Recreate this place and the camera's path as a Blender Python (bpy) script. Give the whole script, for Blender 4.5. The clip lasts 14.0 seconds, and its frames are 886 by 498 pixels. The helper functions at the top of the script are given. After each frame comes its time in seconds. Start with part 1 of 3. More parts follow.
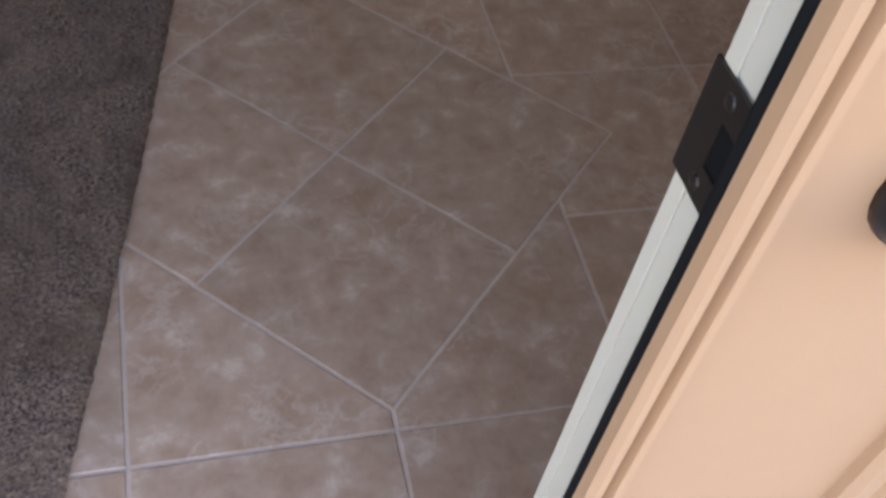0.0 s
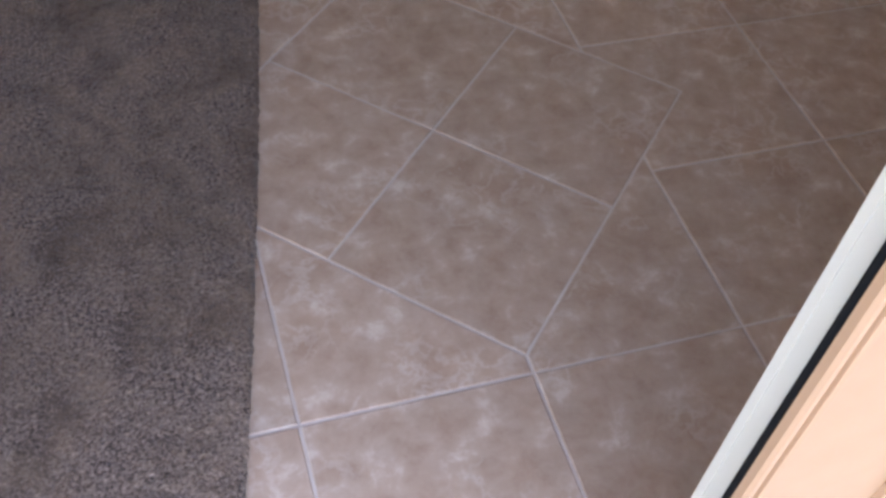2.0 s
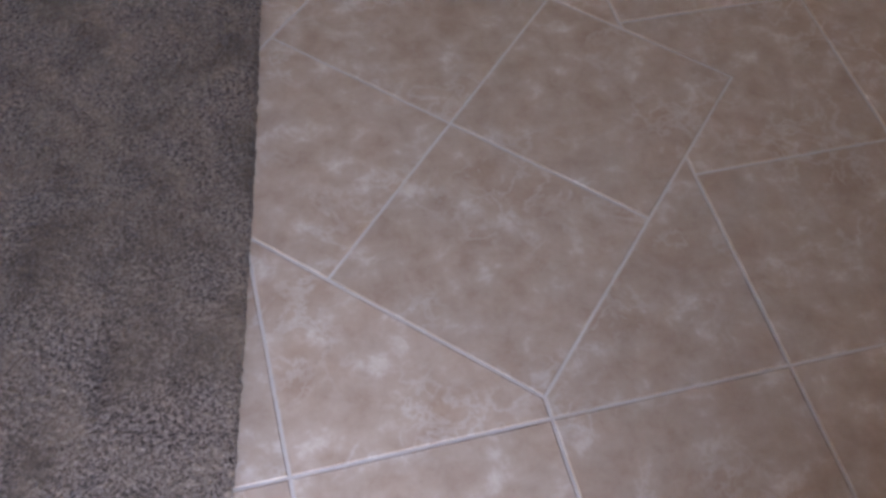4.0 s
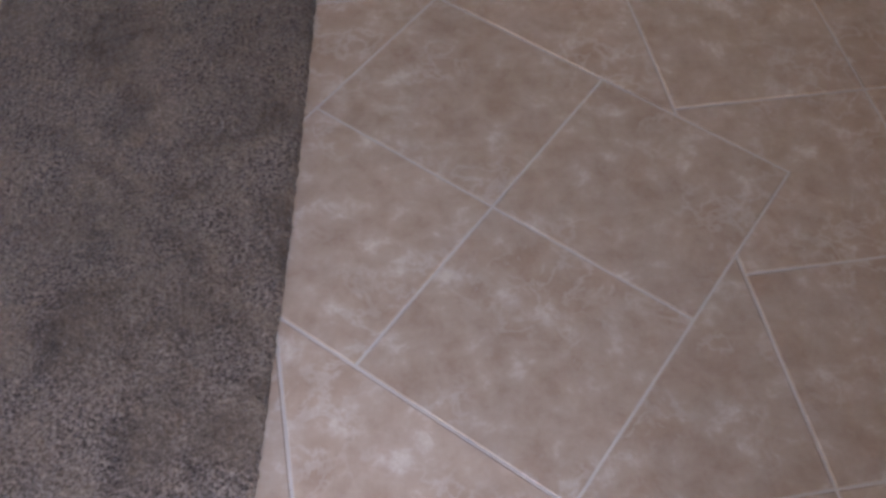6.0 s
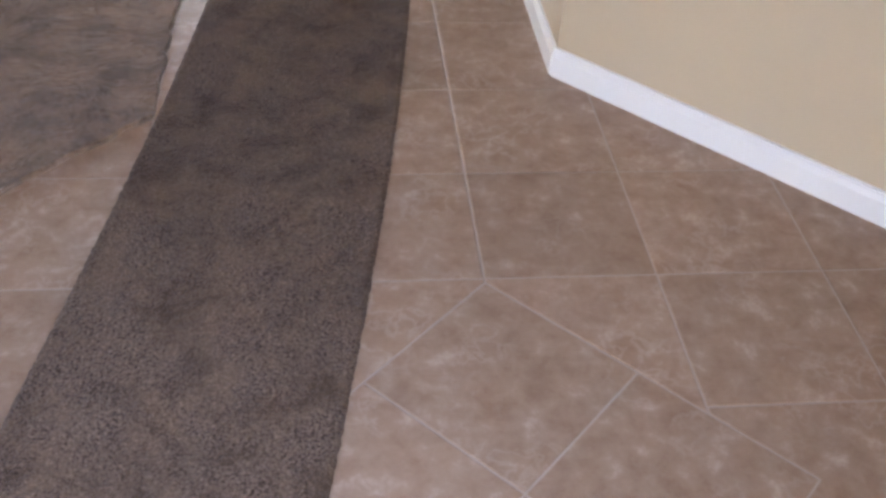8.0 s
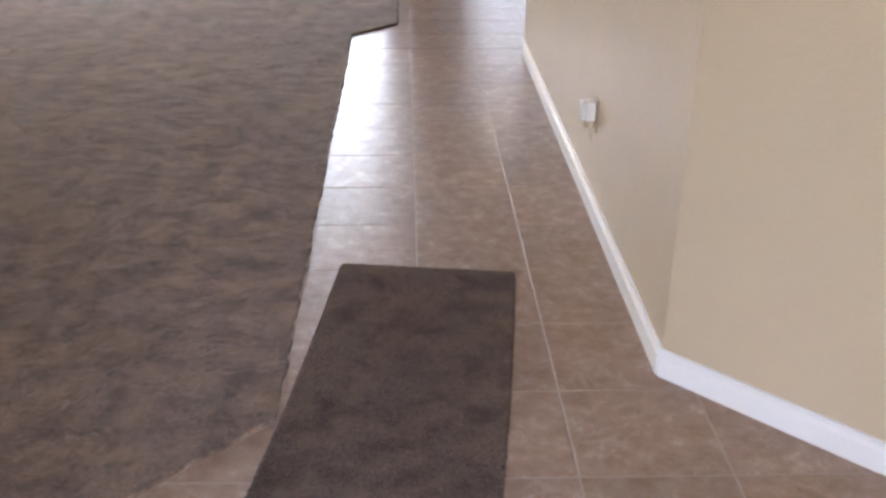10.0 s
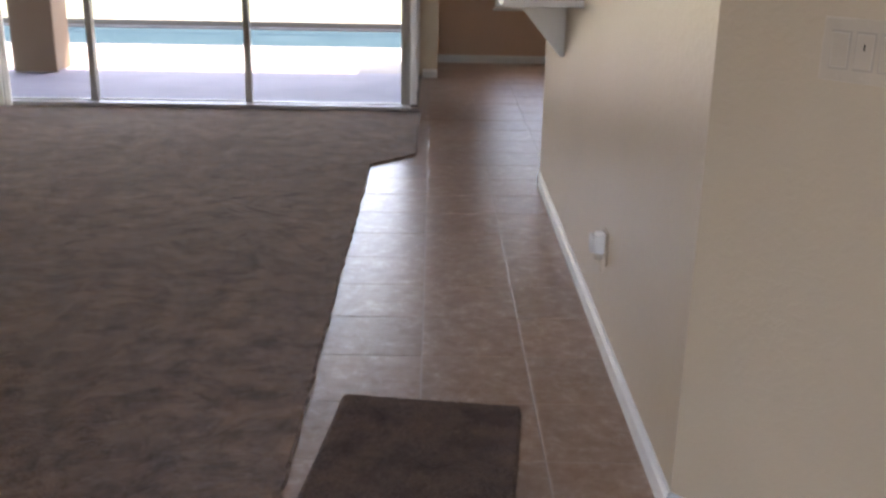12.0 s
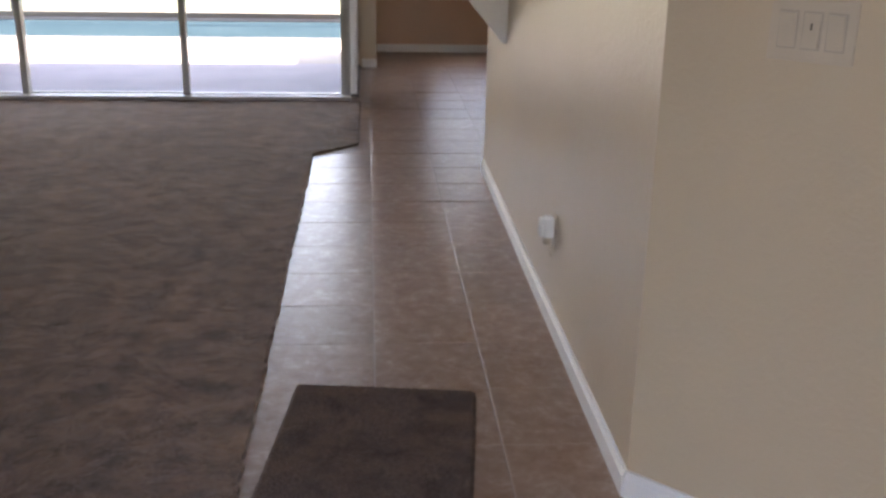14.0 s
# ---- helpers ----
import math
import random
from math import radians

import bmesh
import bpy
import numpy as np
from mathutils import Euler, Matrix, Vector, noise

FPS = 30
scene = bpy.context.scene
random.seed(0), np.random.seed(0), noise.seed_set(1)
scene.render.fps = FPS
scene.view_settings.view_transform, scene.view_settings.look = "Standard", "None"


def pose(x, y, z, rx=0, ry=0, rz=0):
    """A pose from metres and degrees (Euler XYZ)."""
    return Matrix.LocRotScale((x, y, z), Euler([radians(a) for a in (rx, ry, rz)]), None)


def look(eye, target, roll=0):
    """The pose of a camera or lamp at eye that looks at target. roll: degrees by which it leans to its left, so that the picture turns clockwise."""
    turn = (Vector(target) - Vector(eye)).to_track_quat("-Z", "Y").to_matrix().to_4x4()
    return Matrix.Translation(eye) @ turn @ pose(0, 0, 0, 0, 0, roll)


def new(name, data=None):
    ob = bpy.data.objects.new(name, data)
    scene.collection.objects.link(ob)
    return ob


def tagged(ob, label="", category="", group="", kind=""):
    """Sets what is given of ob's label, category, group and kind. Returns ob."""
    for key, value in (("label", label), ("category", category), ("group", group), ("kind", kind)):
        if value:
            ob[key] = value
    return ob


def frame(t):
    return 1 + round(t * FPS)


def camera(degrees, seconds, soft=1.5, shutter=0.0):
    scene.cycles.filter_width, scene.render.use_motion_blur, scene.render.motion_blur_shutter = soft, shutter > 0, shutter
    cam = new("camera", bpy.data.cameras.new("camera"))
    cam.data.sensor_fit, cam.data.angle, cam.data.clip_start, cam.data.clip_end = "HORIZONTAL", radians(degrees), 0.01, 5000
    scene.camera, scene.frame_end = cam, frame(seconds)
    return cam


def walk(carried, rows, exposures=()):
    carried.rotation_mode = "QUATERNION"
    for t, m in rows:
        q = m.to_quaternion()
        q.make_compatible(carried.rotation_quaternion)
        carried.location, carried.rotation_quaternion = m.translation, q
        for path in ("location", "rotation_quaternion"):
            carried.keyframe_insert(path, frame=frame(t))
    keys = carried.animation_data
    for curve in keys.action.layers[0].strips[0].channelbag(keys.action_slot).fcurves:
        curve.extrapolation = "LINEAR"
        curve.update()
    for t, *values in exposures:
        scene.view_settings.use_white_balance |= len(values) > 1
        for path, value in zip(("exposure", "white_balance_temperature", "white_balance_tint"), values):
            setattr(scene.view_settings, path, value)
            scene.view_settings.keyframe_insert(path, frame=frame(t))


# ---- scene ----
# the camera: seconds, x, y, z, yaw, pitch, roll
PATH = [
    (0.0, -0.223, -1.108, 1.148, -21.38, -50.10, 11.04),
    (0.5, -0.254, -1.139, 1.145, -16.87, -50.06, 8.28),
    (1.0, -0.298, -1.150, 1.167, -15.00, -52.23, 6.70),
    (1.5, -0.363, -1.149, 1.191, -17.94, -51.31, 6.79),
    (2.0, -0.426, -1.173, 1.190, -21.81, -50.29, 6.43),
    (2.5, -0.439, -1.171, 1.214, -21.90, -50.42, 4.92),
    (5.0, -0.267, -0.855, 1.140, -18.41, -58.96, 6.74),
    (5.5, -0.288, -0.877, 1.143, -17.45, -55.93, 6.17),
    (6.0, -0.287, -0.887, 1.169, -13.73, -54.13, 4.26),
    (6.5, -0.284, -0.884, 1.221, -13.61, -49.05, 4.83),
    (7.0, -0.311, -0.860, 1.255, -15.04, -48.53, 5.34),
    (7.2, -0.285, -0.885, 1.244, -13.97, -46.93, 5.24),
    (9.5, -0.331, -0.884, 1.358, -2.48, -31.05, 1.43),
    (10.0, -0.366, -0.899, 1.360, -2.36, -25.62, 0.62),
    (10.5, -0.348, -0.899, 1.391, -2.37, -21.53, 0.37),
    (11.0, -0.344, -0.890, 1.386, -2.67, -17.74, 0.75),
    (11.5, -0.367, -0.906, 1.392, -0.93, -18.09, 0.48),
    (12.0, -0.311, -0.861, 1.359, -0.77, -18.44, 1.03),
    (12.5, -0.332, -0.846, 1.333, -2.45, -19.13, 1.37),
    (13.0, -0.307, -0.845, 1.337, -3.32, -19.65, 0.02),
    (13.5, -0.310, -0.877, 1.347, -8.45, -18.51, -0.58),
    (14.0, -0.347, -0.859, 1.342, -4.44, -18.87, 1.02),
]
cam = camera(47.5, 14.0, 3.0)
walk(cam, [(t, pose(x, y, z, 90 + p, 0, w) @ pose(0, 0, 0, 0, 0, r)) for t, x, y, z, w, p, r in PATH],
     exposures=[(0.0, 3.55, 7700, 22), (0.5, 3.65, 7650, 22), (2.0, 4.0, 7350, 24), (5.0, 4.1, 7150, 22), (6.5, 4.2, 7650, 25), (9.5, 4.75, 8000, 28), (10.2, 4.32, 7900, 28), (11.0, 3.80, 7750, 28), (14.0, 3.60, 7800, 28)])

# ---- world and sun ----
SUN_EL, SUN_AZ = 58.0, 18.0          # degrees above the horizon, degrees from +y towards +x
world = bpy.data.worlds.new("world")
scene.world = world
world.use_nodes = True
wn = world.node_tree
sky = wn.nodes.new("ShaderNodeTexSky")
sky.sky_type, sky.sun_disc = "NISHITA", False
sky.sun_elevation, sky.sun_rotation = radians(SUN_EL), radians(SUN_AZ)
wn.links.new(sky.outputs[0], wn.nodes["Background"].inputs[0])
wn.nodes["Background"].inputs[1].default_value = 0.15
sun_data = bpy.data.lights.new("sun", "SUN")
sun_data.energy, sun_data.angle, sun_data.color = 2.9, radians(0.53), (1.0, 0.95, 0.87)
sun = new("sun", sun_data)
sun.matrix_world = look((20 * math.sin(radians(SUN_AZ)), 20 * math.cos(radians(SUN_AZ)), 20 * math.tan(radians(SUN_EL))), (0, 0, 0))


# ---- materials ----
class Nodes:
    """A short hand for node trees."""

    def __init__(self, name):
        self.mat = bpy.data.materials.new(name)
        self.mat.use_nodes = True
        self.t = self.mat.node_tree
        self.b = self.t.nodes["Principled BSDF"]
        self.co = self.t.nodes.new("ShaderNodeTexCoord").outputs["Object"]

    def add(self, kind, **ins):
        n = self.t.nodes.new(kind)
        for k, v in ins.items():
            self.put(n.inputs[k.replace("_", " ")], v)
        return n

    def put(self, socket, v):
        if isinstance(v, bpy.types.NodeSocket):
            self.t.links.new(v, socket)
        else:
            socket.default_value = v

    def noise(self, scale, detail=4.0, rough=0.55, co=None, dist=0.0):
        n = self.add("ShaderNodeTexNoise", Scale=scale, Detail=detail, Roughness=rough, Distortion=dist)
        self.t.links.new(co or self.co, n.inputs["Vector"])
        return n.outputs["Fac"]

    def ramp(self, fac, *stops):
        n = self.t.nodes.new("ShaderNodeValToRGB")
        self.put(n.inputs[0], fac)
        e = n.color_ramp.elements
        while len(e) < len(stops):
            e.new(0.5)
        for el, (p, c) in zip(e, stops):
            el.position, el.color = p, (*c, 1) if len(c) == 3 else c
        return n.outputs["Color"]

    def mix(self, fac, a, b, how="MIX"):
        n = self.t.nodes.new("ShaderNodeMix")
        n.data_type, n.blend_type = "RGBA", how
        for i, v in ((0, fac), (6, a), (7, b)):
            self.put(n.inputs[i], (*v, 1) if isinstance(v, tuple) and len(v) == 3 else v)
        return n.outputs[2]

    def math(self, how, a, b=0.0):
        n = self.t.nodes.new("ShaderNodeMath")
        n.operation = how
        self.put(n.inputs[0], a)
        self.put(n.inputs[1], b)
        return n.outputs[0]

    def bump(self, height, strength=0.3, distance=0.002):
        n = self.add("ShaderNodeBump", Strength=strength, Distance=distance, Height=height)
        self.t.links.new(n.outputs[0], self.b.inputs["Normal"])

    def set(self, color=None, rough=None, metal=None, spec=None):
        for k, v in (("Base Color", color), ("Roughness", rough), ("Metallic", metal), ("Specular IOR Level", spec)):
            if v is not None:
                self.put(self.b.inputs[k], (*v, 1) if isinstance(v, tuple) and len(v) == 3 else v)
        return self.mat


def paint(name, color, rough=0.55, bump=0.1, scale=90.0, var=0.06):
    n = Nodes(name)
    d = tuple(c * (1 - 2 * var) for c in color)
    c = n.ramp(n.noise(2.2, 5), (0.3, d), (0.75, color))
    n.bump(n.noise(scale, 3), bump, 0.002)
    n.put(n.b.inputs["Roughness"], n.ramp(n.noise(7.0), (0.3, (rough * 0.85,) * 3), (0.7, (min(1, rough * 1.15),) * 3)))
    return n.set(c)


def knockdown(name, color, rough):
    """Wall paint over flattened plaster blobs."""
    n = Nodes(name)
    d = tuple(c * 0.9 for c in color)
    c = n.ramp(n.noise(1.3, 4), (0.3, d), (0.7, color))
    blobs = n.ramp(n.noise(42.0, 3, 0.6, dist=0.6), (0.47, (0, 0, 0)), (0.60, (1, 1, 1)))
    fine = n.math("MULTIPLY", n.noise(260.0, 2), 0.25)
    n.bump(n.math("ADD", blobs, fine), 0.20, 0.0022)
    return n.set(c, rough)


def plain(name, color, rough=0.5, metal=0.0, bump=0.05, scale=200.0):
    n = Nodes(name)
    c = n.ramp(n.noise(11.0, 4), (0.3, tuple(v * 0.88 for v in color)), (0.7, color))
    n.bump(n.noise(scale, 2), bump, 0.001)
    return n.set(c, rough, metal)


def tile_material():
    n = Nodes("ceramic_tile")
    info = n.t.nodes.new("ShaderNodeObjectInfo")
    shift = n.add("ShaderNodeVectorMath")
    shift.operation = "ADD"
    spread = n.add("ShaderNodeVectorMath")
    spread.operation = "SCALE"
    rnd = n.t.nodes.new("ShaderNodeCombineXYZ")
    for i in range(3):
        n.t.links.new(info.outputs["Random"], rnd.inputs[i])
    n.t.links.new(rnd.outputs[0], spread.inputs[0])
    spread.inputs["Scale"].default_value = 60.0
    n.t.links.new(n.co, shift.inputs[0])
    n.t.links.new(spread.outputs[0], shift.inputs[1])
    co = shift.outputs[0]
    cloud = n.noise(18.0, 7, 0.66, co, 0.2)
    c = n.ramp(cloud, (0.32, (0.325, 0.196, 0.130)), (0.47, (0.388, 0.252, 0.174)), (0.57, (0.424, 0.286, 0.203)), (0.72, (0.565, 0.425, 0.330)))
    vein = n.noise(19.0, 6, 0.60, co, 0.35)
    line = n.ramp(n.math("ABSOLUTE", n.math("SUBTRACT", vein, 0.52)), (0.0, (1, 1, 1)), (0.048, (0, 0, 0)))
    where = n.ramp(n.noise(6.0, 4, 0.6, co), (0.48, (0, 0, 0)), (0.62, (1, 1, 1)))
    c = n.mix(n.math("MULTIPLY", n.math("MULTIPLY", line, where), 0.34), c, (0.66, 0.56, 0.47))
    rust = n.ramp(n.noise(6.0, 6, 0.66, co), (0.50, (0, 0, 0)), (0.70, (1, 1, 1)))
    c = n.mix(n.math("MULTIPLY", rust, 0.32), c, (0.34, 0.19, 0.115))
    pit = n.ramp(n.noise(95.0, 2, 0.5, co), (0.70, (0, 0, 0)), (0.78, (1, 1, 1)))
    c = n.mix(n.math("MULTIPLY", pit, 0.18), c, (0.16, 0.10, 0.07))
    tone = n.math("ADD", n.math("MULTIPLY", info.outputs["Random"], 0.14), 0.93)
    hsv = n.add("ShaderNodeHueSaturation", Value=tone, Color=c)
    n.bump(n.noise(34.0, 5, 0.6, co), 0.16, 0.002)
    n.put(n.b.inputs["Roughness"], n.ramp(n.noise(18.0, 4, 0.6, co), (0.3, (0.31,) * 3), (0.7, (0.37,) * 3)))
    return n.set(hsv.outputs[0], spec=0.29)


def pile_material(name, dark, light, patch, deep, relief, sheen, wear):
    """Cut pile: tuft speckle, and patches where the pile lies another way."""
    n = Nodes(name)
    tuft = n.noise(190.0, 4, 0.75)
    c = n.ramp(tuft, (0.36, dark), (0.50, tuple((a + b) * 0.45 for a, b in zip(dark, light))), (0.66, light))
    swirl = n.noise(8.5, 6, 0.68, dist=0.5)
    c = n.mix(n.ramp(swirl, (0.42, (0.0,) * 3), (0.62, (0.85,) * 3)), c, n.mix(0.65, c, patch))
    worn = n.noise(8.0, 6, 0.72, dist=0.3)
    c = n.mix(n.ramp(worn, (0.47, (0.0,) * 3), (0.70, (wear,) * 3)), c, deep)
    broad = n.ramp(n.noise(1.6, 4), (0.3, (0.78,) * 3), (0.7, (1.10,) * 3))
    c = n.mix(1.0, c, broad, "MULTIPLY")
    lie = n.math("MULTIPLY", n.noise(11.0, 5, 0.66, dist=0.6), relief)
    n.bump(n.math("ADD", tuft, lie), 0.9, 0.0045)
    n.put(n.b.inputs["Sheen Weight"], sheen)
    n.put(n.b.inputs["Sheen Roughness"], 0.32)
    n.put(n.b.inputs["Sheen Tint"], (0.95, 0.89, 0.86, 1))
    return n.set(c, 1.0, spec=0.0)


def deck_material(name, low, high, spec=0.5):
    n = Nodes(name)
    c = n.ramp(n.noise(2.0, 6, 0.6), (0.3, low), (0.7, high))
    n.bump(n.noise(60.0, 4), 0.4, 0.004)
    return n.set(c, 0.75, spec=spec)


def water_material():
    n = Nodes("pool_water")
    n.bump(n.noise(5.0, 3), 0.2, 0.03)
    n.put(n.b.inputs["Roughness"], 0.15)
    n.put(n.b.inputs["IOR"], 1.01)
    n.put(n.b.inputs["Specular IOR Level"], 0.0)
    return n.set(n.ramp(n.noise(1.5), (0.3, (0.022, 0.044, 0.057)), (0.7, (0.029, 0.054, 0.068))))


def glass_material():
    n = Nodes("clear_glass")
    out = n.t.nodes["Material Output"]
    clear = n.add("ShaderNodeBsdfTransparent", Color=(0.95, 0.97, 0.96, 1))
    shine = n.add("ShaderNodeBsdfGlossy", Roughness=0.03)
    fres = n.add("ShaderNodeFresnel", IOR=1.2)
    m = n.add("ShaderNodeMixShader")
    n.t.links.new(fres.outputs[0], m.inputs[0])
    n.t.links.new(clear.outputs[0], m.inputs[1])
    n.t.links.new(shine.outputs[0], m.inputs[2])
    n.t.links.new(m.outputs[0], out.inputs[0])
    return n.mat


BROWN = knockdown("brown_wall_paint", (0.67, 0.445, 0.315), 0.5)
WALL = knockdown("tan_wall_paint", (0.585, 0.468, 0.330), 0.34)
CEIL = paint("white_ceiling_paint", (0.78, 0.76, 0.72), 0.9, 0.4, 120)
TRIM = paint("white_trim_paint", (0.80, 0.79, 0.77), 0.35, 0.05, 60, 0.02)
PEACH = paint("peach_door_paint", (0.36, 0.207, 0.115), 0.45, 0.06, 160, 0.03)
CREAM = paint("cream_edge_paint", (0.47, 0.43, 0.345), 0.45, 0.05, 120, 0.04)
TILE = tile_material()
GROUT = plain("pale_grout", (0.51, 0.40, 0.325), 0.75, 0, 0.5, 300)
GROUT.node_tree.nodes["Principled BSDF"].inputs["Specular IOR Level"].default_value = 0.2
CARPET = pile_material("taupe_carpet", (0.080, 0.048, 0.031), (0.38, 0.252, 0.175), (0.44, 0.275, 0.172), (0.060, 0.034, 0.020), 3.2, 0.58, 0.9)
RUG = pile_material("dark_taupe_runner", (0.024, 0.015, 0.011), (0.40, 0.270, 0.200), (0.27, 0.175, 0.115), (0.046, 0.028, 0.019), 1.2, 0.28, 0.7)
# matt brown that paints the nook wall's reflection onto the ledge top
LEDGE_BROWN = plain("reflected_brown", (0.26, 0.135, 0.085), 0.75)
LEDGE_BROWN.node_tree.nodes["Principled BSDF"].inputs["Specular IOR Level"].default_value = 0.1
BOARD = paint("dark_brown_board", (0.13, 0.075, 0.05), 0.5, 0.1, 60, 0.1)
BRONZE = plain("oil_rubbed_bronze", (0.035, 0.026, 0.022), 0.38, 0.6)
# almond darkened to paint the shade round the switch rockers
SHADOWGAP = plain("rocker_shade_tone", (0.46, 0.39, 0.315), 0.7)
RUBBER = plain("black_weatherstrip", (0.007, 0.007, 0.007), 0.85)
RUBBER.node_tree.nodes["Principled BSDF"].inputs["Specular IOR Level"].default_value = 0.08
BLACK = plain("black_plastic", (0.018, 0.018, 0.02), 0.35)
STEEL = plain("bright_steel", (0.7, 0.7, 0.72), 0.2, 1.0)
ALU = plain("grey_white_aluminium", (0.50, 0.49, 0.47), 0.4, 0.0)
BRONZE_ALU = plain("bronze_aluminium", (0.16, 0.14, 0.12), 0.45, 0.2)
ALMOND = plain("almond_plastic", (0.59, 0.492, 0.375), 0.35)
GLASS = glass_material()
BLIND = paint("off_white_blind", (0.74, 0.73, 0.66), 0.6, 0.1, 80, 0.03)
PLASTIC = plain("white_plastic", (0.74, 0.72, 0.68), 0.3)
CLEAR = plain("frosted_plastic", (0.86, 0.86, 0.84), 0.08)
DECK = deck_material("pale_concrete", (0.22, 0.20, 0.19), (0.31, 0.29, 0.28))
# low albedo, chosen to cut the light thrown up at the front doors
DARK_GROUND = deck_material("low_bounce_ground", (0.085, 0.085, 0.09), (0.13, 0.13, 0.135), 0.2)
# pale concrete again, with the bluish tint of sky-lit shade put into its colour
PATIO = deck_material("shade_tinted_concrete", (0.225, 0.222, 0.285), (0.285, 0.280, 0.350), 0.25)
WATER = water_material()
POOLTILE = plain("pool_plaster", (0.35, 0.55, 0.68), 0.5)
STUCCO = paint("tan_stucco", (0.22, 0.155, 0.108), 0.85, 0.5, 45)
GRASS = paint("lawn", (0.11, 0.12, 0.055), 0.9, 0.6, 30, 0.2)


# ---- building helpers ----
def mesh_of(bm, name, mat, smooth=False):
    bmesh.ops.recalc_face_normals(bm, faces=bm.faces)
    me = bpy.data.meshes.new(name)
    bm.to_mesh(me)
    bm.free()
    me.materials.append(mat)
    if smooth:
        for p in me.polygons:
            p.use_smooth = True
    return me


def part(name, bm, material, parent=None, label="", smooth=False):
    ob = new(name, mesh_of(bm, name, material, smooth))
    if parent is not None:
        ob.parent = parent
    return tagged(ob, label)


def box(x0, x1, y0, y1, z0, z1, bevel=0.0, bm=None):
    bm = bm or bmesh.new()
    vs = [bm.verts.new((x, y, z)) for x in (x0, x1) for y in (y0, y1) for z in (z0, z1)]
    fs = [bm.faces.new([vs[i] for i in f]) for f in ((0, 1, 3, 2), (4, 6, 7, 5), (0, 4, 5, 1), (2, 3, 7, 6), (0, 2, 6, 4), (1, 5, 7, 3))]
    if bevel:
        bmesh.ops.bevel(bm, geom=list({e for f in fs for e in f.edges}), offset=bevel, segments=2, affect="EDGES", profile=0.5)
    return bm


def prism(poly, z0, z1, bm=None, bevel=0.0):
    """An upright prism over a polygon in plan."""
    bm = bm or bmesh.new()
    lo = [bm.verts.new((x, y, z0)) for x, y in poly]
    hi = [bm.verts.new((x, y, z1)) for x, y in poly]
    n = len(poly)
    bm.faces.new(lo[::-1])
    top = bm.faces.new(hi)
    for i in range(n):
        bm.faces.new((lo[i], lo[(i + 1) % n], hi[(i + 1) % n], hi[i]))
    if bevel:
        bmesh.ops.bevel(bm, geom=list(top.edges), offset=bevel, segments=2, affect="EDGES", profile=0.5)
    return bm


def tube(points, radius, sides=8, bm=None, caps=True):
    """A round bar along points."""
    bm = bm or bmesh.new()
    rings = []
    pts = [Vector(p) for p in points]
    for i, p in enumerate(pts):
        d = (pts[min(i + 1, len(pts) - 1)] - pts[max(i - 1, 0)]).normalized()
        a = d.orthogonal().normalized()
        b = d.cross(a)
        r = radius[i] if isinstance(radius, (list, tuple)) else radius
        rings.append([bm.verts.new(p + r * (math.cos(k * math.tau / sides) * a + math.sin(k * math.tau / sides) * b)) for k in range(sides)])
    for q, w in zip(rings, rings[1:]):
        for k in range(sides):
            bm.faces.new((q[k], q[(k + 1) % sides], w[(k + 1) % sides], w[k]))
    if caps:
        bm.faces.new(rings[0][::-1])
        bm.faces.new(rings[-1])
    return bm


def lathe(profile, centre, axis, sides=24):
    """A turned shape: (distance along the axis, radius) pairs."""
    bm = bmesh.new()
    axis = Vector(axis).normalized()
    a = axis.orthogonal().normalized()
    b = axis.cross(a)
    rings = [[bm.verts.new(Vector(centre) + h * axis + max(r, 1e-4) * (math.cos(k * math.tau / sides) * a + math.sin(k * math.tau / sides) * b)) for k in range(sides)] for h, r in profile]
    for q, w in zip(rings, rings[1:]):
        for k in range(sides):
            bm.faces.new((q[k], q[(k + 1) % sides], w[(k + 1) % sides], w[k]))
    bm.faces.new(rings[0][::-1])
    bm.faces.new(rings[-1])
    return bm


def thing(name, label, category, group="", m=None):
    ob = new(name)
    ob.empty_display_size = 0.1
    if m is not None:
        ob.matrix_world = m
    return tagged(ob, label, category, group)


def setting(name, bm, mat, label="", smooth=False):
    return tagged(part(name, bm, mat, None, label, smooth), kind="structure")


# ---- the plan ----
T = 0.333                      # tile pitch
DOOR_Y = -0.865                # inner face of the front wall
WX, WY0, WY1 = 0.264, 1.205, 4.318   # kitchen wall: face, near corner, far end
SLIDE_Y = 6.33
FAR_Y = 8.89
H = 2.74

setting("ground", box(-120, 120, -120, 160, -0.5, -0.16), GRASS, "sunlit lawn round the house")
HOUSE = [(-6.2, -1.0), (4.2, -1.0), (4.2, FAR_Y + 0.1), (-0.47, FAR_Y + 0.1), (-0.47, SLIDE_Y + 0.149), (-6.2, SLIDE_Y + 0.149)]
setting("floor", prism(HOUSE, -0.15, -0.0014), GROUT, "pale grout bed under beige floor tiles")
setting("ceiling", prism(HOUSE, H, H + 0.12), CEIL, "plain white ceiling")
# unseen sheet of ground, added wide and dark to weaken bounce light
setting("porch_floor", box(-9.0, 9.0, -14.0, -1.002, -0.16, -0.02), DARK_GROUND, "unseen dark ground that limits bounce light on the front door")

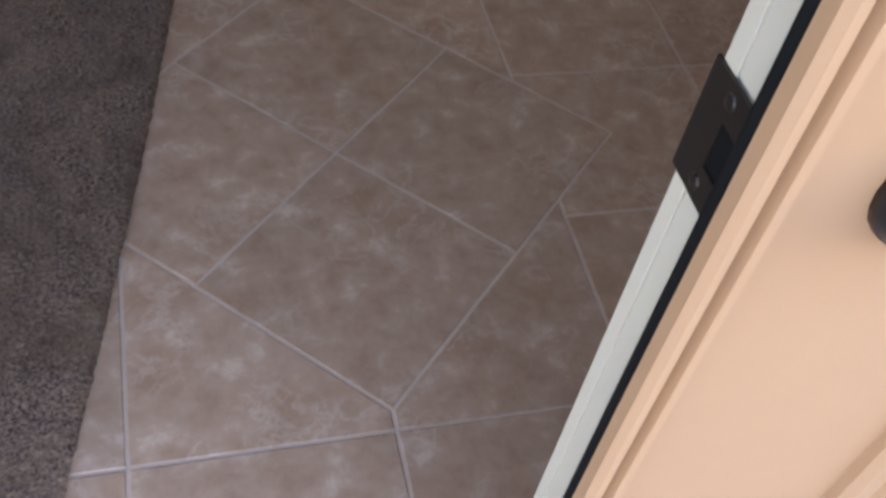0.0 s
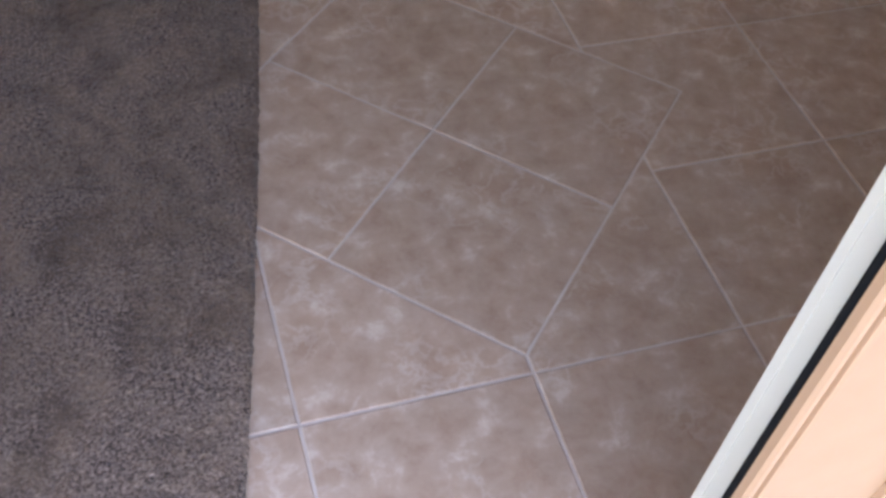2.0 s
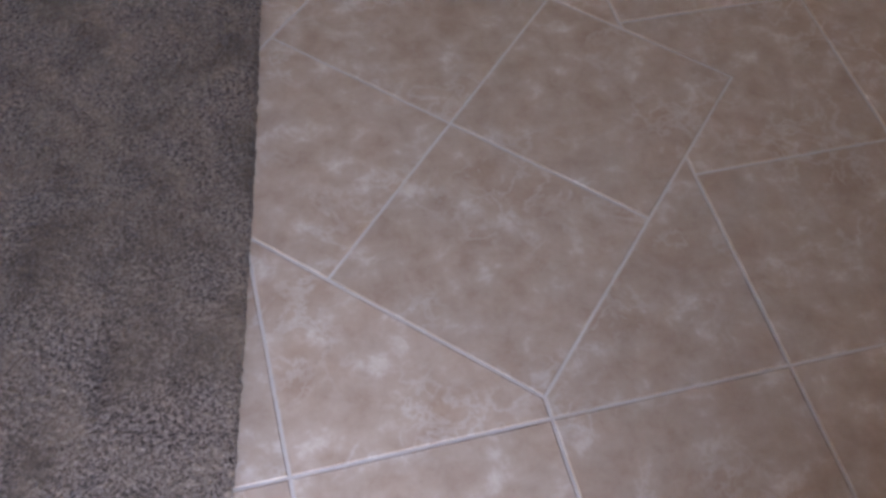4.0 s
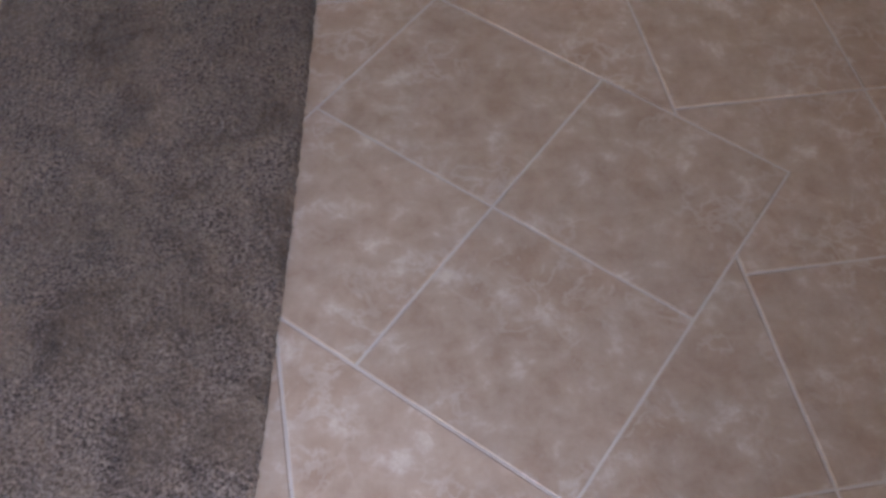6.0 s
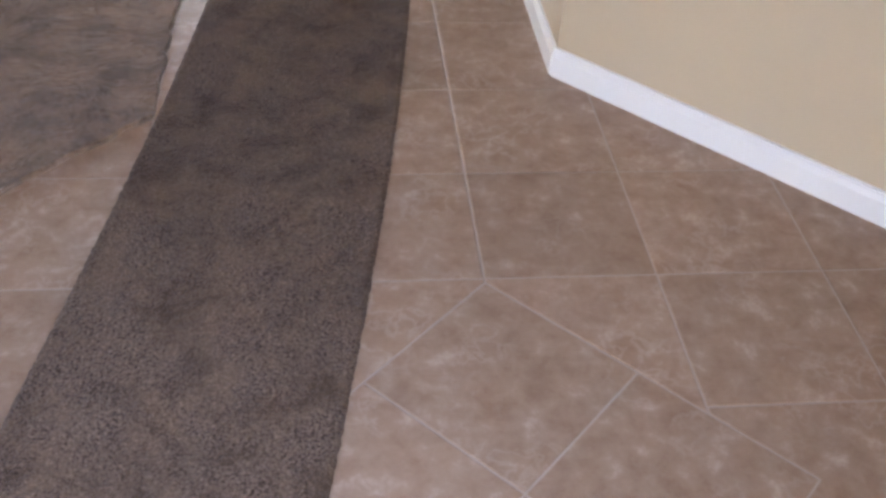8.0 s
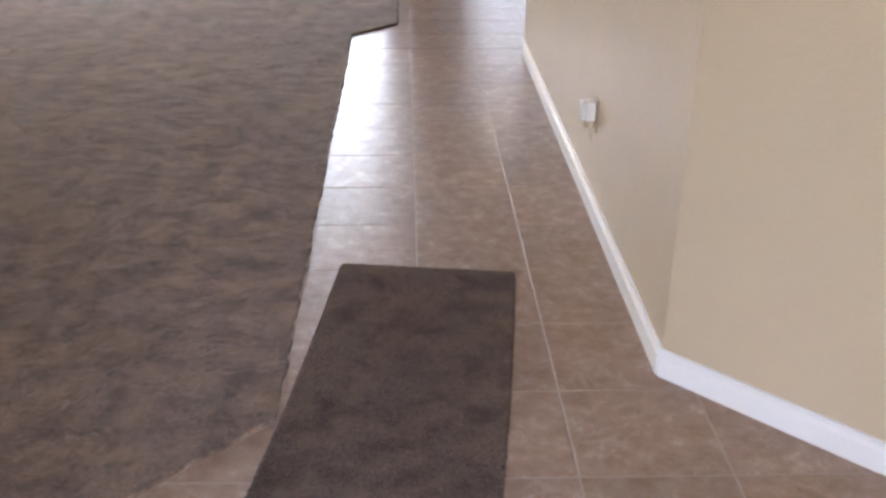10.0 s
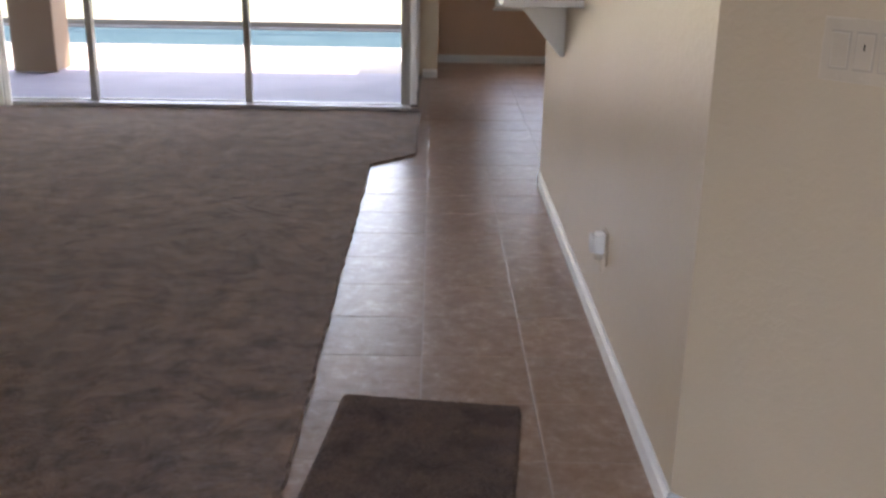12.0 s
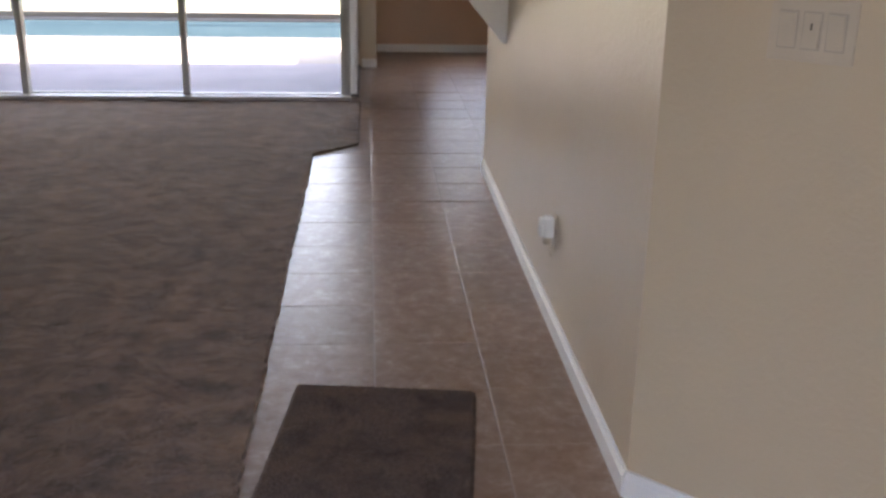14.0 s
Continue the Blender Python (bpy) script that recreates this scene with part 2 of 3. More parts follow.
# front wall with the double door's opening
OX0, OX1, OZ = -1.0, 0.93, 2.07
fw = box(-6.2, OX0, DOOR_Y - 0.13, DOOR_Y, 0, H)
box(OX1, 4.2, DOOR_Y - 0.13, DOOR_Y, 0, H, bm=fw)
box(OX0, OX1, DOOR_Y - 0.13, DOOR_Y, OZ, H, bm=fw)
setting("wall_front", fw, WALL, "tan textured wall round the front door")
setting("wall_left", box(-6.2, -6.0, DOOR_Y, SLIDE_Y, 0, H), WALL)
setting("wall_right", box(4.0, 4.2, DOOR_Y, FAR_Y + 0.1, 0, H), BROWN, "warm brown kitchen wall")
# wall with the sliding doors
SX0, SX1, SZ = -4.95, -0.47, 2.40
sw = box(-6.2, SX0, SLIDE_Y, SLIDE_Y + 0.15, 0, H)
box(SX0, SX1, SLIDE_Y, SLIDE_Y + 0.15, SZ, H, bm=sw)
setting("wall_back", sw, WALL, "tan wall with a wide sliding glass door")
# diagonal wall and its return
dg = prism([(WX, WY0), (1.30, WY0 + WX - 1.30), (1.30, DOOR_Y), (1.42, DOOR_Y), (1.42, WY0 + WX - 1.25), (WX + 0.12, WY0 + 0.05), (WX + 0.12, WY0 + 0.12), (WX, WY0 + 0.12)], 0, H)
setting("wall_diagonal", dg, WALL, "tan textured wall cutting the corner at an angle")
# kitchen wall with a pass-through above a ledge
PASS_Y, LEDGE_Z = 3.19, 1.055
kw = box(WX, WX + 0.12, WY0 + 0.12, PASS_Y, 0, H)
box(WX, WX + 0.12, PASS_Y, WY1, 0, LEDGE_Z - 0.04, bm=kw)
box(WX, WX + 0.12, PASS_Y, WY1, 2.3, H, bm=kw)
setting("wall_kitchen", kw, WALL, "tan knockdown wall with a pass-through opening")
# far nook
WINX0, WINX1, WINZ0, WINZ1 = 0.27, 1.35, 0.52, 1.75
nw = box(-0.42, WINX0, FAR_Y, FAR_Y + 0.15, 0, H)
box(WINX1, 4.2, FAR_Y, FAR_Y + 0.15, 0, H, bm=nw)
box(WINX0, WINX1, FAR_Y, FAR_Y + 0.15, 0, WINZ0, bm=nw)
box(WINX0, WINX1, FAR_Y, FAR_Y + 0.15, WINZ1, H, bm=nw)
setting("wall_far", nw, BROWN, "warm brown wall of the breakfast nook")
nl = box(-0.46, -0.27, 7.93, FAR_Y, 0, H)
box(-0.46, -0.27, SLIDE_Y + 0.151, 7.93, 2.2, H, bm=nl)
setting("wall_nook_side", nl, WALL, "tan painted pier beside the patio doors")


def baseboard(name, a, b, h=0.074, d=0.012):
    """Moulded skirting along a wall line; the room lies to the left of a to b."""
    a, b = Vector((*a, 0)), Vector((*b, 0))
    u = (b - a).normalized()
    nrm = Vector((-u.y, u.x, 0))
    prof = ((0.0, 0.0), (d, 0.0), (d, h * 0.72), (d * 0.55, h * 0.86), (d * 0.5, h * 0.97), (0.0, h))
    bm = bmesh.new()
    rows = [[bm.verts.new(p + nrm * o + Vector((0, 0, z))) for o, z in prof] for p in (a, b)]
    k = len(prof)
    for i in range(k):
        bm.faces.new((rows[0][i], rows[0][(i + 1) % k], rows[1][(i + 1) % k], rows[1][i]))
    bm.faces.new(rows[0])
    bm.faces.new(rows[1][::-1])
    return setting(name, bm, TRIM, "white moulded baseboard")


baseboard("baseboard_kitchen", (WX, WY0), (WX, WY1))
baseboard("baseboard_diagonal", (1.30, WY0 + WX - 1.30), (WX, WY0))
baseboard("baseboard_far", (4.0, FAR_Y), (-0.27, FAR_Y))
baseboard("baseboard_return", (1.30, DOOR_Y), (1.30, WY0 + WX - 1.30))
baseboard("baseboard_pier", (-0.27, 7.93), (-0.40, 7.93))

# ---- carpet ----
random.seed(4)


def carpet_object():
    """Wall-to-wall pile on the plan of the living room, its edge cut to the tiles."""
    edge = [(-0.667, 1.022), (-0.654, 4.680), (-0.404, 4.940), (-0.398, SLIDE_Y - 0.045), (-6.0, SLIDE_Y - 0.045), (-6.0, DOOR_Y + 0.005), (-2.545, DOOR_Y + 0.005)]
    bm = bmesh.new()
    rng = random.Random(3)
    pts = []
    for i, (p, q) in enumerate(zip(edge, edge[1:] + edge[:1])):
        p, q = Vector(p), Vector(q)
        n = max(2, int((q - p).length / 0.035)) if i in (0, 1, 2, 6) else 1
        nr = Vector((-(q - p).y, (q - p).x)).normalized()
        for k in range(n):
            pts.append(p.lerp(q, k / n) + nr * (rng.uniform(-0.006, 0.006) if k else 0))
    lo = [bm.verts.new((*p, -0.002)) for p in pts]
    mid = [bm.verts.new((*p, 0.008)) for p in pts]
    c = Vector((-3, 3))
    hi = [bm.verts.new((*(p + (c - p).normalized() * 0.002), 0.013)) for p in pts]
    n = len(pts)
    for i in range(n):
        j = (i + 1) % n
        bm.faces.new((lo[i], lo[j], mid[j], mid[i]))
        bm.faces.new((mid[i], mid[j], hi[j], hi[i]))
    bm.faces.new(hi)
    return tagged(part("carpet", bm, CARPET, None, "taupe cut-pile wall-to-wall carpet with vacuum marks"), kind="structure")


carpet_object()

# ---- runner ----


def runner():
    """A long pile mat, slightly bowed, its near end under the door's swing."""
    w, l, top = 0.522, 2.60, 1.800
    nx, ny = 150, 740
    rng = np.random.default_rng(5)
    gx, gy = np.meshgrid(np.linspace(0, 1, nx), np.linspace(0, 1, ny))
    s = l * gy
    px = -0.040 - 0.100 * s - 0.026 * s * s - w * (1 - gx)
    py = top - 0.040 - s + 0.068 * (1 - gx)
    ex = np.minimum(gx, 1 - gx) * w
    ey = np.minimum(gy, 1 - gy) * l
    d = np.minimum(ex, ey)

    def soft(a, k):
        for _ in range(k):
            a = (a + np.roll(a, 1, 0) + np.roll(a, -1, 0) + np.roll(a, 1, 1) + np.roll(a, -1, 1)) / 5
        return a / a.std()

    tufts = rng.normal(size=px.shape) * 0.0008 + soft(rng.normal(size=px.shape), 1) * 0.0005
    pz = 0.0035 + 0.0075 * np.clip(d / 0.010, 0, 1) ** 0.5 + tufts * (d > 0.003)
    fray = soft(rng.normal(size=px.shape), 2) * 0.0008
    # rounded corners
    r = 0.03
    cx, cy = np.clip(r - ex, 0, None), np.clip(r - ey, 0, None)
    px += fray
    py += np.roll(fray, 37, 0)
    verts = np.stack([px, py, pz], -1).reshape(-1, 3)
    i = (np.arange(ny - 1)[:, None] * nx + np.arange(nx - 1)[None]).reshape(-1)
    keep = (np.hypot(cx, cy) <= r).reshape(-1)
    faces = np.stack([i, i + nx, i + nx + 1, i + 1], -1)
    faces = faces[keep[faces].all(1)]
    me = bpy.data.meshes.new("pile")
    me.from_pydata(verts.tolist(), [], faces.tolist())
    me.materials.append(RUG)
    for p in me.polygons:
        p.use_smooth = True
    ob = new("runner_rug", me)
    return tagged(ob, "dark taupe cut-pile runner rug lying on the tiles", "rug")


runner()


# ---- sliding patio door ----
def slider():
    root = tagged(new("door_slider"), "sliding glass patio door in grey aluminium frames", kind="structure")
    y0, y1 = SLIDE_Y + 0.02, SLIDE_Y + 0.13
    part("sill_track", box(SX0, SX1, SLIDE_Y - 0.043, y1, 0.0, 0.040, 0.003), ALU, root)
    part("head_track", box(SX0, SX1, y0, y1, SZ - 0.05, SZ, 0.004), ALU, root)
    for x in (SX0, SX1 - 0.035):
        part("jamb", box(x, x + 0.035, y0, y1, 0.040, SZ - 0.05, 0.003), ALU, root)
    xs = [-4.948, -3.843, -2.736, -1.630, -0.514]
    for k in range(4):
        a, b = xs[k] + 0.0, xs[k + 1]
        yy = y0 + (0.012 if k % 2 else 0.050)
        panel = part("panel", box(a - 0.022, a + 0.022, yy, yy + 0.032, 0.0405, SZ - 0.051, 0.003), ALU, root)
        part("stile", box(b - 0.022, b + 0.022, yy, yy + 0.032, 0.0405, SZ - 0.051, 0.003), ALU, panel)
        part("bottom_rail", box(a + 0.022, b - 0.022, yy, yy + 0.032, 0.0405, 0.048, 0.002), ALU, panel)
        part("top_rail", box(a + 0.022, b - 0.022, yy, yy + 0.032, SZ - 0.12, SZ - 0.051, 0.003), ALU, panel)
        g = part("pane", box(a + 0.022, b - 0.022, yy + 0.013, yy + 0.019, 0.048, SZ - 0.12), GLASS, panel)
        g.visible_shadow = False


slider()


def vertical_blind():
    """Hanging slats drawn together at one end of the patio door."""
    root = thing("vertical_blind", "white vertical blind drawn aside by the patio door", "blind")
    y = SLIDE_Y - 0.15
    part("head_rail", box(SX0, SX1, y - 0.022, y + 0.022, 2.42, 2.46, 0.003), PLASTIC, root)
    mesh = None
    rng = random.Random(12)
    for k in range(15):
        if mesh is None:
            bm = bmesh.new()
            cols = [[bm.verts.new((0.006 * (1 - (2 * u - 1) ** 2) + o, (u - 0.5) * 0.088, z)) for z in (0.03, 2.40)] for o in (0.0, 0.0012) for u in (0, 0.25, 0.5, 0.75, 1)]
            for a in (0, 5):
                for i in range(4):
                    bm.faces.new((cols[a + i][0], cols[a + i + 1][0], cols[a + i + 1][1], cols[a + i][1]))
            for i in (0, 4):
                bm.faces.new((cols[i][0], cols[i + 5][0], cols[i + 5][1], cols[i][1]))
            mesh = mesh_of(bm, "slat", BLIND, True)
        ob = new("slat", mesh)
        ob.matrix_world = pose(-3.265 - 0.024 * k, y, 0, 0, 0, 8 + rng.uniform(-9, 9))
        ob.parent = root
        part("carrier", box(-3.265 - 0.024 * k - 0.004, -3.265 - 0.024 * k + 0.004, y - 0.006, y + 0.006, 2.39, 2.421), PLASTIC, root)


vertical_blind()

# ---- outside at the back ----
# the deck is split at the shadow's edge; the shaded half is coloured lavender
setting("patio_floor", box(-12, 6, SLIDE_Y + 0.15, 8.25, -0.15, -0.02), PATIO, "concrete patio floor, tinted lavender for its bluish shade")
setting("pool_deck", box(-12, 6, 8.253, 10.02, -0.15, -0.021), DECK, "pale sunlit concrete deck by the pool")
setting("roof_patio", box(-12, -0.42, SLIDE_Y + 0.15, 9.86, 2.75, 2.95), STUCCO, "tan patio roof")
setting("roof_eave", box(-0.42, 6, FAR_Y + 0.15, 10.7, 2.75, 2.95), STUCCO)
setting("pool_floor", box(-12, 6, 10.02, 11.84, -0.95, -0.9), POOLTILE)
setting("pool_water", box(-12, 6, 10.03, 11.83, -0.9, -0.05), WATER, "clear blue swimming pool water")
setting("pool_coping", box(-12, 6, 11.84, 12.10, -0.2, -0.02, 0.01), DECK, "pale concrete pool edge")


def pillar():
    root = thing("patio_column", "tan stucco column standing on the patio deck", "column")
    part("shaft", box(-3.98, -3.60, 8.03, 8.41, -0.02, 2.60, 0.012), STUCCO, root)
    part("capital", box(-4.0, -3.58, 8.01, 8.43, 2.60, 2.75, 0.008), STUCCO, root)


pillar()



def screen_rail():
    """The low frame of the pool's screen enclosure."""
    root = thing("screen_enclosure", "bronze aluminium screen frame behind the pool", "screen frame")
    part("bottom_rail", box(-12, 6, 11.88, 11.93, -0.02, 0.05, 0.004), BRONZE_ALU, root)
    part("chair_rail", box(-12, 6, 11.88, 11.93, 0.80, 0.85, 0.004), BRONZE_ALU, root)
    part("top_rail", box(-12, 6, 11.88, 11.93, 3.0, 3.05, 0.004), BRONZE_ALU, root)
    for x in (-9.4, -7.0, -4.6, 0.9, 3.4):
        part("post", box(x - 0.025, x + 0.025, 11.881, 11.929, -0.02, 3.0, 0.003), BRONZE_ALU, root)


screen_rail()


# ---- front doors ----
def ring(bm, x0, x1, z0, z1, prof, sgn=1.0, y=0.0):
    """A moulded frame round an opening: prof is (inset, proud) across its face."""
    rows = []
    for ins, out in prof:
        yy = y - sgn * out
        rows.append([bm.verts.new(p) for p in ((x0 + ins, yy, z0 + ins), (x1 - ins, yy, z0 + ins), (x1 - ins, yy, z1 - ins), (x0 + ins, yy, z1 - ins))])
    for a, b in zip(rows, rows[1:]):
        for k in range(4):
            bm.faces.new((a[k], a[(k + 1) % 4], b[(k + 1) % 4], b[k]))
    return bm


LEAF_W, LEAF_H, LEAF_T = 0.93, 2.03, 0.044


def leaf_parts(root, blind_z, free=0.129):
    """A glazed door leaf with its outer face at y = 0; x runs from hinge to free edge."""
    w, h, t = LEAF_W, LEAF_H, LEAF_T
    e, eb, et = 0.150, 0.235, 0.16
    bm = box(0, e, 0, t, 0.012, h, 0.002)
    box(w - e - free + 0.129, w, 0, t, 0.012, h, 0.002, bm)
    box(e, w - e - free + 0.129, 0, t, 0.012, eb, 0.0, bm)
    box(e, w - e - free + 0.129, 0, t, h - et, h, 0.0, bm)
    body = part("leaf_body", bm, PEACH, root)
    prof = ((0.0, -0.001), (0.001, 0.007), (0.008, 0.011), (0.018, 0.011), (0.024, 0.005), (0.034, 0.004), (0.040, 0.009), (0.055, 0.012), (0.066, 0.010), (0.074, 0.002), (0.0745, -0.010))
    a, b, c, d = 0.129, w - free, 0.207, h - 0.129
    bm = ring(bmesh.new(), a, b, c, d, prof)
    ring(bm, a, b, c, d, prof, -1, t)
    part("glass_moulding", bm, PEACH, root, "raised peach moulding round the glass")
    prof = ((0.0735, -0.004), (0.074, 0.004), (0.080, 0.006), (0.093, 0.005), (0.0945, -0.012))
    bm = ring(bmesh.new(), a, b, c, d, prof)
    ring(bm, a, b, c, d, prof, -1, t)
    part("glass_frame", bm, TRIM, root, "white inner frame of the glass")
    for y in (0.008, 0.032):
        g = part("pane", box(a + 0.076, b - 0.076, y, y + 0.003, c + 0.076, d - 0.076), GLASS, root)
        g.visible_shadow = False
    # cellular blind between the panes
    bm = bmesh.new()
    z, k, rows = d - 0.08, 0, []
    while z > blind_z:
        yy = 0.0175 + (0.0045 if k % 2 else -0.0045)
        rows.append([bm.verts.new((x, yy, z)) for x in (a + 0.098, b - 0.098)])
        z -= 0.0095
        k += 1
    for p, q in zip(rows, rows[1:]):
        bm.faces.new((p[0], p[1], q[1], q[0]))
    blind = part("pleated_blind", bm, BLIND, root, "off-white pleated blind between the panes")
    part("blind_rail", box(a + 0.096, b - 0.096, 0.0125, 0.0225, blind_z - 0.014, blind_z, 0.002), BLIND, blind)
    bm = bmesh.new()
    for x in (a + 0.16, b - 0.16):
        tube([(x, 0.0118, d - 0.09), (x, 0.0118, blind_z)], 0.0009, 5, bm)
    part("lift_cord", bm, PLASTIC, blind)
    part("sweep", box(0.004, w - 0.004, 0.010, 0.034, 0.003, 0.0125), RUBBER, root, "black rubber door sweep")
    return body


LEFT_M = pose(-0.940, -0.857, 0, 0, 0, 91.0)
left_door = tagged(new("door_1"), "open peach front door with a glazed panel and blind", kind="structure")
left_door.matrix_world = LEFT_M
leaf_parts(left_door, 0.43)
KZ = 0.905
for y, s in ((0.0, -1), (LEAF_T, 1)):
    ros = part("rosette", lathe(((0, 0.033), (0.006, 0.032), (0.010, 0.024), (0.012, 0.014)), (LEAF_W - 0.062, y, KZ), (0, s, 0)), BRONZE, left_door, smooth=True)
    part("lever", tube([(LEAF_W - 0.062, y + s * 0.008, KZ), (LEAF_W - 0.062, y + s * 0.045, KZ), (LEAF_W - 0.075, y + s * 0.055, KZ), (LEAF_W - 0.165, y + s * 0.055, KZ - 0.004)], [0.011, 0.010, 0.010, 0.0075], 12), BRONZE, ros, smooth=True)
    part("deadbolt", lathe(((0, 0.032), (0.008, 0.031), (0.014, 0.022), (0.016, 0.016)), (LEAF_W - 0.062, y, KZ + 0.15), (0, s, 0)), BRONZE, left_door, smooth=True)
part("latch_plate", box(LEAF_W - 0.001, LEAF_W + 0.0015, 0.010, 0.034, KZ - 0.028, KZ + 0.028, 0.0005), BRONZE, left_door)

right_door = tagged(new("door_2"), "closed peach front door leaf with cream edge strip", kind="structure")
right_door.matrix_world = Matrix.Translation((0.896, -0.908, 0)) @ Matrix.Diagonal((-1, 1, 1, 1))
leaf_parts(right_door, 0.325, 0.165)
# astragal: cream edge, black seal and a moulded outer strip
bm = box(-0.0382, -0.0345, -0.9005, -0.869, 0.012, 2.03, 0.0006)
box(-0.0398, -0.0383, -0.8785, -0.869, 0.012, 2.03, 0.0004, bm)
setting("trim_edge", bm, CREAM, "cream painted edge strip of the closed leaf")
setting("trim_seal", tube([(-0.0428, -0.9030, 0.012), (-0.0428, -0.9030, 2.03)], 0.0042, 10), RUBBER, "black rubber weatherstrip", True)
prof = [(-0.047, -0.9085), (-0.047, -0.9165), (-0.0435, -0.9195), (-0.0395, -0.9195), (-0.0370, -0.9120), (-0.0340, -0.9110), (-0.0315, -0.9185), (-0.0275, -0.919), (-0.0235, -0.915), (-0.0215, -0.9085)]
setting("trim_astragal", prism(prof, 0.012, 2.03), PEACH, "peach moulded strip between the two leaves")


def strike():
    root = thing("strike_plate", "dark bronze strike plate screwed to the cream door edge", "strike plate")
    x = -0.0397
    z0, z1, y0, y1 = 0.879, 0.933, -0.8990, -0.8665
    hz0, hz1, hy0, hy1 = 0.895, 0.917, -0.8960, -0.8845
    bm = bmesh.new()
    for a, b, c, d in ((y0, y1, z0, hz0), (y0, y1, hz1, z1), (y0, hy0, hz0, hz1), (hy1, y1, hz0, hz1)):
        box(x - 0.0016, x, a, b, c, d, 0, bm)
    bmesh.ops.remove_doubles(bm, verts=bm.verts, dist=1e-5)
    part("plate", bm, BRONZE, root)
    # the opening is filled; black colour stands for the shade inside it
    part("hole", box(x - 0.0003, x + 0.004, hy0, hy1, hz0, hz1), RUBBER, root, "black block painting the dark inside of the latch hole")
    lip = bmesh.new()
    rows = []
    for k in range(7):
        a = k / 6 * 1.2
        c = Vector((x - 0.0016 - 0.004 * (1 - math.cos(a)), y0 - 0.010 * math.sin(a), 0))
        rows.append([lip.verts.new((c.x, c.y, z)) for z in (0.890, 0.922)] + [lip.verts.new((c.x + 0.0016, c.y, z)) for z in (0.922, 0.890)])
    for p, q in zip(rows, rows[1:]):
        for k in range(4):
            lip.faces.new((p[k], p[(k + 1) % 4], q[(k + 1) % 4], q[k]))
    part("lip", lip, BRONZE, root)
    for z in (0.886, 0.926):
        part("screw", lathe(((0, 0.0036), (0.0008, 0.0032), (0.0012, 0.001)), (x - 0.0016, -0.884, z), (-1, 0, 0), 12), BRONZE, root)


strike()


def knob():
    root = thing("dummy_knob", "dark bronze fixed knob on the closed door leaf", "door knob")
    c = (0.050, -0.908, 0.900)
    part("rosette", lathe(((0, 0.033), (0.005, 0.0325), (0.009, 0.026), (0.011, 0.015)), c, (0, -1, 0)), BRONZE, root, smooth=True)
    part("knob", lathe(((0.008, 0.012), (0.024, 0.012), (0.030, 0.020), (0.040, 0.027), (0.052, 0.028), (0.060, 0.022), (0.064, 0.008)), c, (0, -1, 0)), BRONZE, root, smooth=True)


knob()


def lockbox():
    """A key safe hanging from the lever with a key on a chain."""
    root = thing("key_lockbox", "black key lockbox hanging on the door handle", "lockbox", m=LEFT_M)
    x, z = LEAF_W - 0.062, 0.785
    part("case", box(x - 0.036, x + 0.036, -0.062, -0.014, z - 0.05, z + 0.05, 0.006), BLACK, root)
    part("dial_panel", box(x - 0.024, x + 0.024, -0.0645, -0.0615, z - 0.035, z + 0.03, 0.001), RUBBER, root)
    arch = [(x - 0.022, -0.038, z + 0.045), (x - 0.022, -0.038, z + 0.115)] + [(x - 0.022 * math.cos(a), -0.038, z + 0.115 + 0.022 * math.sin(a)) for a in (0.5, 1.05, 1.57, 2.1, 2.65)] + [(x + 0.022, -0.038, z + 0.115), (x + 0.022, -0.038, z + 0.045)]
    part("shackle", tube(arch, 0.0045, 10), STEEL, root, "steel shackle", True)
    bm = bmesh.new()
    for k in range(6):
        c = Vector((x - 0.004 + 0.001 * k, -0.067, z - 0.012 - 0.0075 * k))
        ring_pts = [c + Vector((0.0028 * math.cos(a) * (k % 2), 0.0028 * math.cos(a) * (1 - k % 2), 0.0052 * math.sin(a))) for a in [j * math.tau / 10 for j in range(11)]]
        tube(ring_pts, 0.0008, 5, bm, False)
    part("chain", bm, STEEL, root, "thin steel key chain")
    bm = box(-0.034, 0.034, -0.005, 0.005, -0.008, 0.008, 0.002)
    bmesh.ops.transform(bm, matrix=pose(x + 0.012, -0.068, z - 0.075, 0, 34, 0), verts=bm.verts)
    fob = part("fob", bm, BLACK, root, "black plastic key fob")
    bm = box(0.034, 0.047, -0.0012, 0.0012, -0.006, 0.006, 0.0004)
    bmesh.ops.transform(bm, matrix=pose(x + 0.012, -0.068, z - 0.075, 0, 34, 0), verts=bm.verts)
    part("key_bow", bm, STEEL, fob)


lockbox()

# frame of the front doors
fr = box(OX0, OX0 + 0.03, DOOR_Y - 0.12, DOOR_Y - 0.002, 0, OZ - 0.03)
box(OX1 - 0.03, OX1, DOOR_Y - 0.12, DOOR_Y - 0.002, 0, OZ - 0.03, bm=fr)
box(OX0, OX1, DOOR_Y - 0.12, DOOR_Y - 0.002, OZ - 0.03, OZ - 0.001, bm=fr)
setting("trim_door_frame", fr, TRIM, "white frame of the front doors")
setting("door_sill", box(OX0, OX1, DOOR_Y - 0.12, DOOR_Y + 0.02, -0.003, 0.004, 0.001), ALU, "aluminium threshold under the front doors")

# ---- kitchen wall fittings ----
setting("ledge", box(WX - 0.311, WX + 0.30, PASS_Y - 0.12, WY1 + 0.02, LEDGE_Z - 0.030, LEDGE_Z - 0.002, 0.004), TRIM, "white bar ledge of the pass-through")


